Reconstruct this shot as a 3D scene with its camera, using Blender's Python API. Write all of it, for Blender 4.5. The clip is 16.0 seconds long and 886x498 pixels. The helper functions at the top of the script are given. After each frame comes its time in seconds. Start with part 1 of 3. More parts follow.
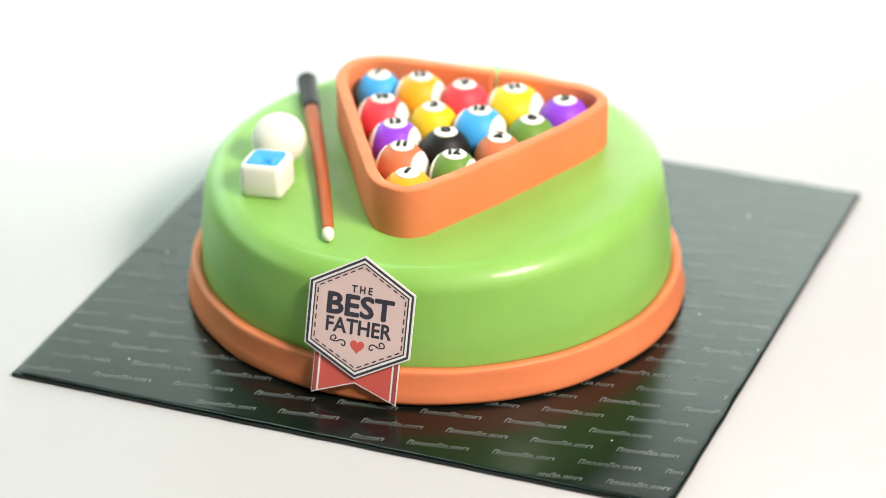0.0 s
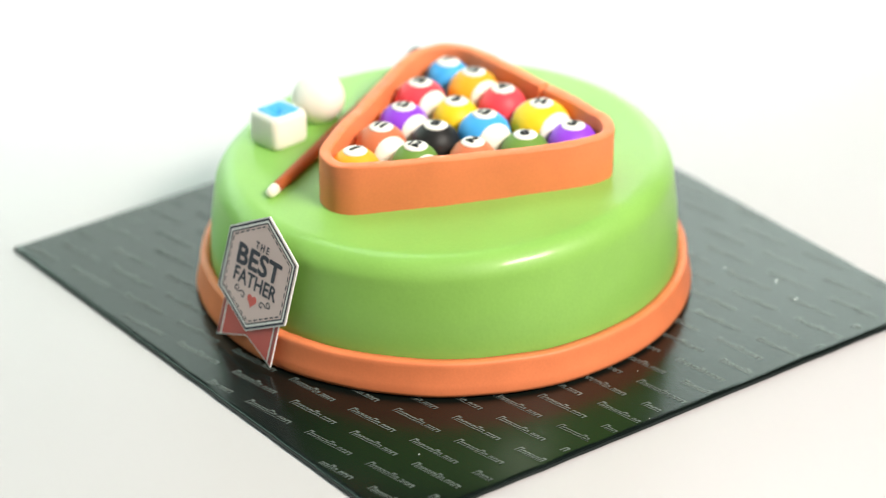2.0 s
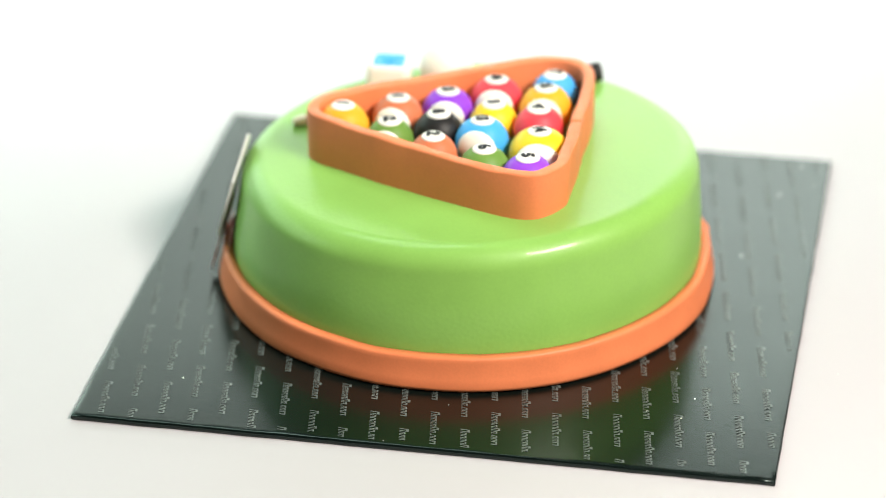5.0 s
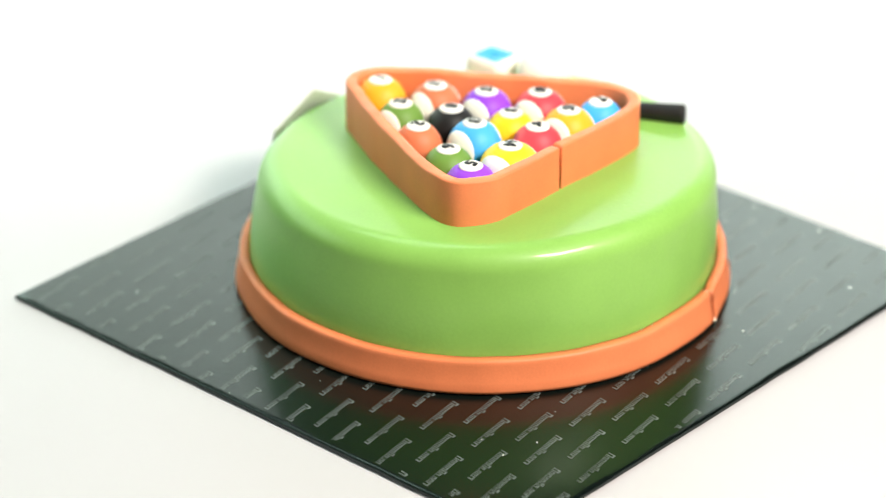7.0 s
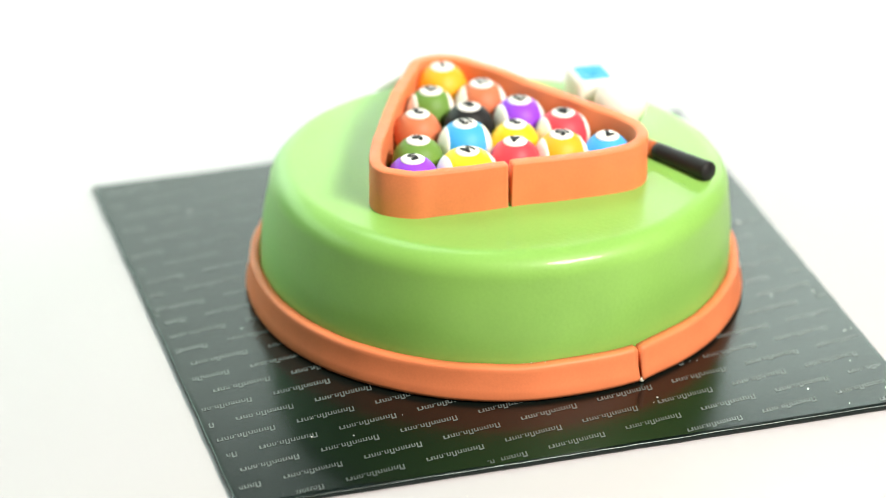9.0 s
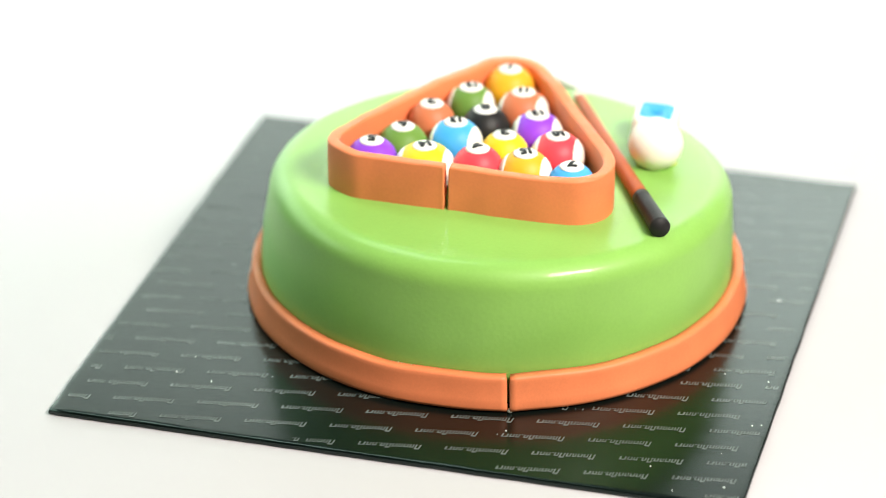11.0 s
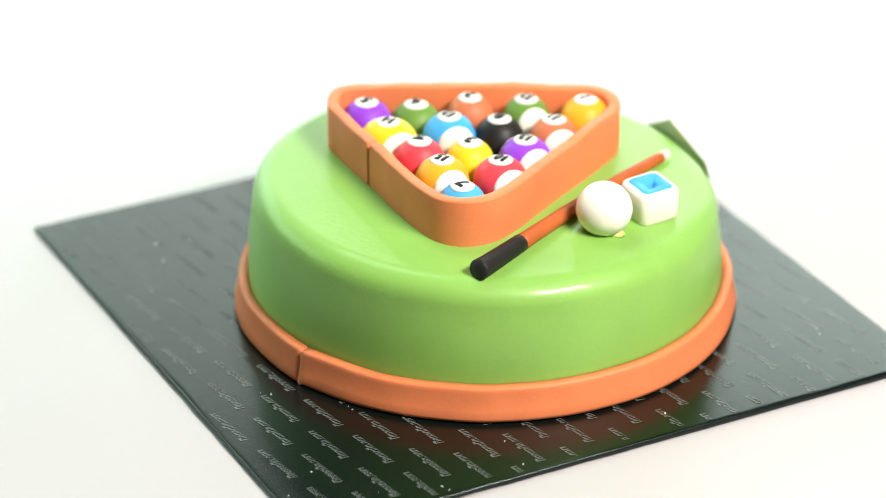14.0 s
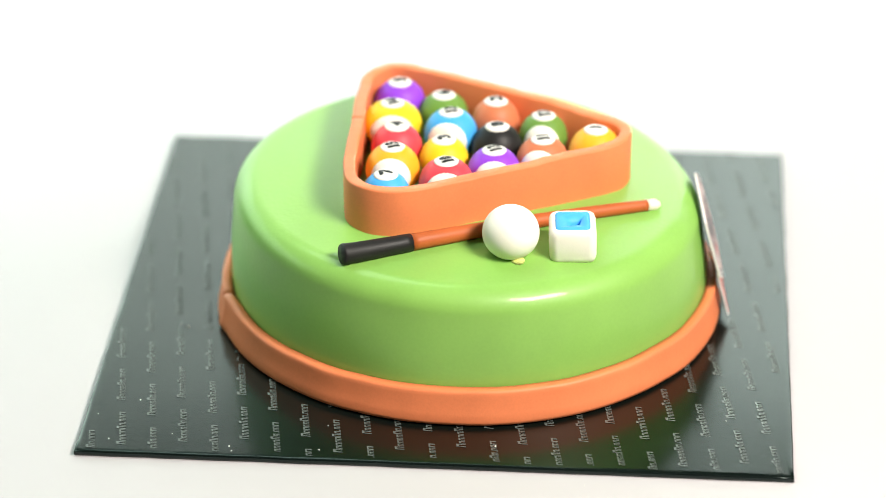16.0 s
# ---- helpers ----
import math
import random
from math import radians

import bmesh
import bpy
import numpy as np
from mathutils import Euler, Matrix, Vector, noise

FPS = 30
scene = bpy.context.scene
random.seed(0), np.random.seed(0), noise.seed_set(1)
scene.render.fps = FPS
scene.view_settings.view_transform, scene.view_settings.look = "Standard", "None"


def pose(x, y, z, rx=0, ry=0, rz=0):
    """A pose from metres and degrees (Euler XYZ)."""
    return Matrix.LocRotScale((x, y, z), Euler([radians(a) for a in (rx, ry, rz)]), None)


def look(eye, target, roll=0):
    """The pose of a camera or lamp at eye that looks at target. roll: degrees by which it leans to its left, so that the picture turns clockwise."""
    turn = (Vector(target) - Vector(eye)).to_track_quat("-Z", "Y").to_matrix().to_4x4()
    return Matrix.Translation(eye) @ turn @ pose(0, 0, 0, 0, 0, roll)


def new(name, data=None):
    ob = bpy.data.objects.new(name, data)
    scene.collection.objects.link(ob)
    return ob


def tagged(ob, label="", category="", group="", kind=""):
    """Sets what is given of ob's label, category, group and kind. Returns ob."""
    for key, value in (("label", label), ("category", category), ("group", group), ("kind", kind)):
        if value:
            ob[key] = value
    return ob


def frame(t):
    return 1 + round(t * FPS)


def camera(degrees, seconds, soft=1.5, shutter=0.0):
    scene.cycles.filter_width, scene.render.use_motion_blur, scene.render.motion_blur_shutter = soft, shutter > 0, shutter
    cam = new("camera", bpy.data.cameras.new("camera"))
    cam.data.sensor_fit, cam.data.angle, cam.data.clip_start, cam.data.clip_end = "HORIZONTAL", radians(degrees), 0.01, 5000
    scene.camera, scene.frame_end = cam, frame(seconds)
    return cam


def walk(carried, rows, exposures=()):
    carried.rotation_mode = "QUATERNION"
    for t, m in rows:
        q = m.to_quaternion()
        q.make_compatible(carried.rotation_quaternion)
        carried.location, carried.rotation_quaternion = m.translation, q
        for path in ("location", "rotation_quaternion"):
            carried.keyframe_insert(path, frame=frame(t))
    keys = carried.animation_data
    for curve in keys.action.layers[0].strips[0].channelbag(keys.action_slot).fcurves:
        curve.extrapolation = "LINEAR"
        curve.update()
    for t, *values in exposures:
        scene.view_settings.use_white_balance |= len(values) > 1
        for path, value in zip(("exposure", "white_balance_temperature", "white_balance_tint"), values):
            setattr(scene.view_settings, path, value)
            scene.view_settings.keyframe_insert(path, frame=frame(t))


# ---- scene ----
# One tripod camera with a long lens; everything on the turning board goes round the z axis.
cam = camera(15.19, 16.0, 0.85)
EYE = (0.0, -1.3589, 0.7438)
YAW, PITCH = radians(-0.461), radians(28.092)
AIM = (EYE[0] + math.sin(YAW) * math.cos(PITCH), EYE[1] + math.cos(YAW) * math.cos(PITCH), EYE[2] - math.sin(PITCH))
VIEW = look(EYE, AIM, 0.0)
walk(cam, [(0, VIEW), (16, VIEW)], [(0, -0.13), (4.2, -0.15), (6.3, -0.06), (7.5, 0.0), (9.2, 0.0), (11.3, -0.04), (13, -0.07), (15, -0.02), (16, -0.03)])
cam.data.dof.use_dof = True
cam.data.dof.focus_distance = 1.435
cam.data.dof.aperture_fstop = 4.5

# ---- light: a white studio set with a warm key softbox, added unseen cool fills at the far side and above, one for the backdrop ----
world = bpy.data.worlds.new("studio")
scene.world = world
world.use_nodes = True
world.node_tree.nodes["Background"].inputs["Color"].default_value = (0.93, 0.97, 1.0, 1)
world.node_tree.nodes["Background"].inputs["Strength"].default_value = 0.06


def area_lamp(name, eye, target, wide, high, watts, colour, spread=180):
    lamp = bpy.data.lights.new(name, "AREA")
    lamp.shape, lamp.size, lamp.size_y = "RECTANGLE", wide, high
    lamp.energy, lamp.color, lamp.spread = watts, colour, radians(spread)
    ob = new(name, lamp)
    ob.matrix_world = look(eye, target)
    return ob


area_lamp("key_softbox", (0.57, -0.59, 0.87), (0, 0, 0.03), 0.42, 0.22, 25, (1.0, 0.94, 0.85))
# unseen cool fill, added to lift the cake's left side and the badge
area_lamp("side_fill", (-0.76, 0.36, 0.40), (-0.08, 0.0, 0.04), 1.35, 0.36, 6.4, (0.74, 1.0, 0.87))
# unseen overhead fill, added to brighten the far left of the cake's top
area_lamp("top_fill", (-0.30, 0.42, 1.10), (-0.08, 0.05, 0.05), 0.5, 0.5, 5.4, (0.80, 1.0, 0.92))
# unseen lamp, added so the backdrop mirrors brighter in the board; kept off the cake
area_lamp("backdrop_fill", (0.95, 0.40, 0.72), (-0.28, 0.9, 0.40), 0.3, 0.5, 19.0, (0.87, 1.0, 0.95), 80)


# ---- materials ----
def material(name, colour, rough, bump=0.0, scale=60.0, vary=0.08, coat=0.0, sub=0.0, dimples=0.0, gloss=0.32):
    """Principled surface with variation at two scales: broad blotches and fine grain, and a fine relief."""
    m = bpy.data.materials.new(name)
    m.use_nodes = True
    nt = m.node_tree
    b = nt.nodes["Principled BSDF"]
    tc = nt.nodes.new("ShaderNodeTexCoord")
    big = nt.nodes.new("ShaderNodeTexNoise")
    big.inputs["Scale"].default_value, big.inputs["Detail"].default_value = scale * 0.4, 3
    fine = nt.nodes.new("ShaderNodeTexNoise")
    fine.inputs["Scale"].default_value, fine.inputs["Detail"].default_value = scale * 9, 4
    for n in (big, fine):
        nt.links.new(tc.outputs["Object"], n.inputs["Vector"])
    add = nt.nodes.new("ShaderNodeMath")
    add.operation = "MULTIPLY_ADD"
    add.inputs[1].default_value = 0.35
    nt.links.new(fine.outputs["Fac"], add.inputs[0])
    nt.links.new(big.outputs["Fac"], add.inputs[2])
    ramp = nt.nodes.new("ShaderNodeMapRange")
    ramp.inputs["From Min"].default_value, ramp.inputs["From Max"].default_value = 0.35, 1.0
    ramp.inputs["To Min"].default_value, ramp.inputs["To Max"].default_value = 1 - vary, 1 + vary
    nt.links.new(add.outputs[0], ramp.inputs["Value"])
    mul = nt.nodes.new("ShaderNodeMix")
    mul.data_type, mul.blend_type = "RGBA", "MULTIPLY"
    mul.inputs[0].default_value = 1.0
    mul.inputs[6].default_value = (*colour, 1)
    nt.links.new(ramp.outputs[0], mul.inputs[7])
    nt.links.new(mul.outputs[2], b.inputs["Base Color"])
    rr = nt.nodes.new("ShaderNodeMapRange")
    rr.inputs["To Min"].default_value, rr.inputs["To Max"].default_value = rough * 0.8, min(1, rough * 1.25)
    nt.links.new(big.outputs["Fac"], rr.inputs["Value"])
    nt.links.new(rr.outputs[0], b.inputs["Roughness"])
    b.inputs["Specular IOR Level"].default_value = gloss
    if coat:
        b.inputs["Coat Weight"].default_value, b.inputs["Coat Roughness"].default_value = coat, 0.10
    if sub:
        b.inputs["Subsurface Weight"].default_value = sub
        b.inputs["Subsurface Radius"].default_value = (0.004, 0.004, 0.003)
        b.inputs["Subsurface Scale"].default_value = 0.6
    if bump:
        bp = nt.nodes.new("ShaderNodeBump")
        bp.inputs["Strength"].default_value, bp.inputs["Distance"].default_value = bump, 0.0006
        nt.links.new(add.outputs[0], bp.inputs["Height"])
        if dimples:
            # patches of tiny dimples where the surface sweated
            pit = nt.nodes.new("ShaderNodeTexVoronoi")
            pit.inputs["Scale"].default_value = 420
            patch = nt.nodes.new("ShaderNodeTexNoise")
            patch.inputs["Scale"].default_value, patch.inputs["Detail"].default_value = 14, 1
            edge = nt.nodes.new("ShaderNodeMapRange")
            edge.inputs["From Min"].default_value, edge.inputs["From Max"].default_value = 0.52, 0.66
            edge.inputs["To Max"].default_value = dimples
            for n in (pit, patch):
                nt.links.new(tc.outputs["Object"], n.inputs["Vector"])
            nt.links.new(patch.outputs["Fac"], edge.inputs["Value"])
            mix = nt.nodes.new("ShaderNodeMath")
            mix.operation = "MULTIPLY_ADD"
            nt.links.new(pit.outputs["Distance"], mix.inputs[0])
            nt.links.new(edge.outputs[0], mix.inputs[1])
            nt.links.new(add.outputs[0], mix.inputs[2])
            nt.links.new(mix.outputs[0], bp.inputs["Height"])
        nt.links.new(bp.outputs["Normal"], b.inputs["Normal"])
        if coat:
            nt.links.new(bp.outputs["Normal"], b.inputs["Coat Normal"])
    return m


TABLE = material("white_table_top", (0.505, 0.482, 0.495), 0.55, 0.02, 20, 0.01)
ROOM = material("grey_studio_wall", (0.17, 0.165, 0.16), 0.8, 0.1, 8, 0.06)
BACKDROP = material("white_backdrop_paper", (0.85, 0.85, 0.84), 0.8, 0.02, 12, 0.015)
GREEN = material("green_fondant", (0.238, 0.466, 0.092), 0.46, 0.10, 70, 0.09, coat=0.22, dimples=0.9)
ORANGE = material("orange_fondant", (0.77, 0.220, 0.088), 0.5, 0.16, 90, 0.12)
BOARD = material("black_laminated_board", (0.0028, 0.0055, 0.0048), 0.21, 0.12, 32, 0.25, gloss=0.39)
BOARD.node_tree.nodes["Principled BSDF"].inputs["Specular Tint"].default_value = (0.82, 1.0, 0.95, 1)
PRINT = material("pale_grey_print", (0.100, 0.116, 0.109), 0.24, 0, 60, 0.4, gloss=0.38)
WHITE = material("white_fondant", (0.84, 0.80, 0.72), 0.5, 0.25, 120, 0.03, sub=0.15)
DOT = material("white_sugar_disc", (0.84, 0.81, 0.76), 0.55, 0.2, 150, 0.03)
INK = material("black_edible_ink", (0.012, 0.011, 0.012), 0.5, 0, 100, 0.1)
BLUE = material("light_blue_fondant", (0.06, 0.38, 0.82), 0.48, 0.25, 110, 0.05)
YELLOW = material("yellow_fondant", (0.86, 0.56, 0.015), 0.48, 0.25, 110, 0.05)
AMBER = material("amber_fondant", (0.86, 0.40, 0.02), 0.48, 0.25, 110, 0.05)
RED = material("red_fondant", (0.75, 0.055, 0.078), 0.48, 0.25, 110, 0.05)
PURPLE = material("purple_fondant", (0.27, 0.05, 0.66), 0.48, 0.25, 110, 0.05)
OLIVE = material("olive_green_fondant", (0.14, 0.27, 0.045), 0.5, 0.25, 110, 0.06)
BROWN = material("rust_brown_fondant", (0.61, 0.17, 0.075), 0.5, 0.25, 110, 0.06)
BLACK = material("black_fondant", (0.012, 0.011, 0.011), 0.5, 0.3, 110, 0.15, gloss=0.3)
CUEWOOD = material("red_brown_fondant", (0.44, 0.10, 0.025), 0.5, 0.35, 140, 0.14)
CREAM = material("cream_fondant", (0.80, 0.76, 0.62), 0.5, 0.2, 120, 0.05)
ICING = material("yellow_green_icing", (0.66, 0.68, 0.22), 0.45, 0.2, 160, 0.08)
CARD = material("pale_pink_card", (0.71, 0.535, 0.515), 0.34, 0.05, 90, 0.03, gloss=0.55)
# shade and the green bounced off the cake are mixed into this colour
CARDBACK = material("shaded_card_back", (0.48, 0.53, 0.43), 0.7, 0.05, 90, 0.05)
PAPER = material("white_card_edge", (0.80, 0.78, 0.76), 0.65, 0.05, 90, 0.03)
NAVY = material("dark_blue_grey_print", (0.045, 0.045, 0.065), 0.34, 0, 90, 0.08, gloss=0.55)
CORAL = material("coral_red_print", (0.62, 0.105, 0.085), 0.34, 0, 90, 0.06, gloss=0.55)
MAROON = material("dull_red_print", (0.36, 0.075, 0.07), 0.34, 0, 90, 0.06, gloss=0.55)
SYRUP = material("clear_syrup", (0.72, 0.66, 0.42), 0.08, 0, 200, 0.02, gloss=0.5)
CRUMB = material("pale_sugar_crumb", (0.75, 0.74, 0.66), 0.6, 0.1, 300, 0.1)

RATE = -15.81  # degrees of turn of the board in a second
START = 0.25
SPUN = []  # things that turn with the board, and their places at the start


# ---- building helpers ----
def mesh_of(name, verts, faces, mat, smooth=True):
    me = bpy.data.meshes.new(name)
    me.from_pydata([tuple(v) for v in verts], [], faces)
    me.materials.append(mat)
    me.update()
    bm = bmesh.new()
    bm.from_mesh(me)
    bmesh.ops.recalc_face_normals(bm, faces=bm.faces)
    bm.to_mesh(me)
    bm.free()
    if smooth:
        me.shade_smooth()
    return me


def part(name, me, parent, label=""):
    ob = new(name, me)
    ob.parent = parent
    return tagged(ob, label)


def thing(name, at, label, category, group="", data=None):
    """A thing that turns with the board; at: its pose when the clip starts."""
    ob = new(name, data)
    ob.matrix_world = at
    if data is None:
        ob.empty_display_size = 0.02
    SPUN.append((ob, at))
    return tagged(ob, label, category, group)


def lathe(profile, steps=160, wob=0.0, seed=0.0, start=0.0, end=360.0, close=True):
    """Vertices and faces of a profile [(r, z)] turned about z."""
    full = abs(end - start) >= 359.99
    n = steps if full else steps + 1
    verts, faces, k = [], [], len(profile)
    for i in range(n):
        a = radians(start + (end - start) * i / steps)
        for r, z in profile:
            d = wob * noise.noise(Vector((math.cos(a) * 2.2 + seed, math.sin(a) * 2.2, z * 30))) if wob else 0.0
            verts.append(((r + d) * math.cos(a), (r + d) * math.sin(a), z + 0.4 * d))
    for i in range(steps):
        j = (i + 1) % n
        for q in range(k - 1):
            faces.append((i * k + q, j * k + q, j * k + q + 1, i * k + q + 1))
    if close:
        for q in (0, k - 1):
            if profile[q][0] > 1e-6 and full:
                c = len(verts)
                verts.append((0, 0, profile[q][1]))
                faces += [(i * k + q, ((i + 1) % n) * k + q, c) for i in range(steps)]
    return verts, faces


def sweep(path, section, ends=True):
    """A closed section [(out, up)] carried along an open path of (x, y, z); out is to the right of the way."""
    verts, faces, k = [], [], len(section)
    for i, p in enumerate(path):
        a, b = Vector(path[max(i - 1, 0)]), Vector(path[min(i + 1, len(path) - 1)])
        d = (b - a).normalized()
        side = Vector((d.y, -d.x, 0)).normalized()
        for o, u in section:
            verts.append(Vector(p) + side * o + Vector((0, 0, u)))
    for i in range(len(path) - 1):
        for q in range(k):
            r = (q + 1) % k
            faces.append((i * k + q, (i + 1) * k + q, (i + 1) * k + r, i * k + r))
    if ends:
        faces += [tuple(range(k)), tuple((len(path) - 1) * k + q for q in range(k))]
    return verts, faces


def rounded_rect(w0, w1, h0, h1, r, n=4):
    pts = []
    for cx, cy, a0 in ((w1 - r, h1 - r, 0), (w0 + r, h1 - r, 90), (w0 + r, h0 + r, 180), (w1 - r, h0 + r, 270)):
        for i in range(n + 1):
            a = radians(a0 + 90 * i / n)
            pts.append((cx + r * math.cos(a), cy + r * math.sin(a)))
    return pts


def spline(points, per=8, closed=True):
    """Catmull-Rom through points."""
    out, n = [], len(points)
    for i in range(n if closed else n - 1):
        p = [Vector(points[(i + k) % n if closed else min(max(i + k, 0), n - 1)]) for k in (-1, 0, 1, 2)]
        for j in range(per):
            t = j / per
            out.append(0.5 * (2 * p[1] + (p[2] - p[0]) * t + (2 * p[0] - 5 * p[1] + 4 * p[2] - p[3]) * t * t + (3 * p[1] - p[0] - 3 * p[2] + p[3]) * t ** 3))
    if not closed:
        out.append(Vector(points[-1]))
    return out


def slab(outline, z0, z1):
    """A flat prism over a closed outline of (x, y)."""
    n = len(outline)
    verts = [(x, y, z0) for x, y in outline] + [(x, y, z1) for x, y in outline]
    faces = [tuple(range(n - 1, -1, -1)), tuple(range(n, 2 * n))]
    faces += [(i, (i + 1) % n, n + (i + 1) % n, n + i) for i in range(n)]
    return verts, faces


def letters(text, size, stretch=1.0):
    """Mesh of a word in the built-in font, centred at the origin."""
    cu = bpy.data.curves.new("word", "FONT")
    cu.body, cu.size, cu.align_x, cu.align_y = text, size, "CENTER", "CENTER"
    cu.resolution_u = 3
    ob = bpy.data.objects.new("word", cu)
    me = bpy.data.meshes.new_from_object(ob)
    bpy.data.objects.remove(ob)
    xs = [v.co.x for v in me.vertices]
    ys = [v.co.y for v in me.vertices]
    cx, cy = (min(xs) + max(xs)) / 2, (min(ys) + max(ys)) / 2
    for v in me.vertices:
        v.co.x, v.co.y = (v.co.x - cx) * stretch, v.co.y - cy
    return me


def bold(me, fat, turn=0.0, z=0.0):
    """Thickens a word's strokes with shifted copies laid together, and turns it."""
    bm = bmesh.new()
    k = 0
    for dx, dy in ((0, 0), (1, 0), (-1, 0), (0, 1), (0, -1), (0.7, 0.7), (-0.7, -0.7), (0.7, -0.7), (-0.7, 0.7)):
        old = len(bm.verts)
        bm.from_mesh(me)
        bm.verts.ensure_lookup_table()
        for v in bm.verts[old:]:
            v.co.x += dx * fat
            v.co.y += dy * fat
            v.co.z = z + 0.000005 * k
        k += 1
    bmesh.ops.rotate(bm, verts=bm.verts, cent=(0, 0, 0), matrix=Matrix.Rotation(radians(turn), 3, "Z"))
    bm.to_mesh(me)
    bm.free()
    return me


def ellipsoid(rx, rz, seg=40, rings=24, low=-0.86):
    verts, faces = [], []
    a0 = math.asin(low)
    for i in range(rings + 1):
        a = a0 + (math.pi / 2 - a0) * i / rings
        for j in range(seg):
            b = 2 * math.pi * j / seg
            verts.append((rx * math.cos(a) * math.cos(b), rx * math.cos(a) * math.sin(b), rz * math.sin(a)))
    for i in range(rings):
        for j in range(seg):
            k = (j + 1) % seg
            faces.append((i * seg + j, i * seg + k, (i + 1) * seg + k, (i + 1) * seg + j))
    faces.append(tuple(reversed(range(seg))))
    return verts, faces


# ---- the set: table and sweep ----
def build_set():
    n = 14
    back = [(0.55, 0.0)]
    for i in range(1, n + 1):
        a = radians(90 * i / n)
        back.append((0.55 + 0.35 * math.sin(a), 0.35 - 0.35 * math.cos(a)))
    back.append((0.90, 0.64))
    v = [(x, y, z) for z in (-0.0029, -0.76) for y in (-0.26, 0.55) for x in (-0.34, 0.36)]
    f = [(0, 1, 3, 2), (4, 6, 7, 5), (0, 4, 5, 1), (2, 3, 7, 6), (0, 2, 6, 4), (1, 5, 7, 3)]
    tagged(new("table_top", mesh_of("table_top", v, f, TABLE, False)), "plain white table block under the cake board", "table", kind="structure")
    # plain room round the set
    lo, hi, w, t = -0.76, 1.95, 2.2, 0.1
    boxes = {"floor": (-w, w, -w, w, lo - t, lo), "ceiling": (-w, w, -w, w, hi, hi + t), "wall_north": (-w, w, w, w + t, lo, hi), "wall_south": (-w, w, -w - t, -w, lo, hi),
             "wall_east": (w, w + t, -w, w, lo, hi), "wall_west": (-w - t, -w, -w, w, lo, hi)}
    for name, (x0, x1, y0, y1, z0, z1) in boxes.items():
        vv = [(x, y, z) for z in (z1, z0) for y in (y0, y1) for x in (x0, x1)]
        tagged(new(name, mesh_of(name, vv, f, ROOM, False)), "plain grey studio " + name.split("_")[0], name.split("_")[0], kind="structure")
    v = [(x, y, z - 0.0036) for y, z in back for x in (-0.9, 0.9)]
    v += [(x, y + 0.012, z - 0.0149) for y, z in back for x in (-0.9, 0.9)]
    m = len(back)
    f = []
    for i in range(m - 1):
        f.append((2 * i, 2 * i + 1, 2 * i + 3, 2 * i + 2))
        f.append((2 * m + 2 * i, 2 * m + 2 * i + 2, 2 * m + 2 * i + 3, 2 * m + 2 * i + 1))
    tagged(new("backdrop", mesh_of("backdrop", v, f, BACKDROP)), "white seamless paper backdrop curving up behind the table", "backdrop", kind="structure")


build_set()

# ---- cake board ----
BOARD_AT = pose(-0.0043, 0.0062, 0, 0, 0, -21.0)
HALF = 0.1533


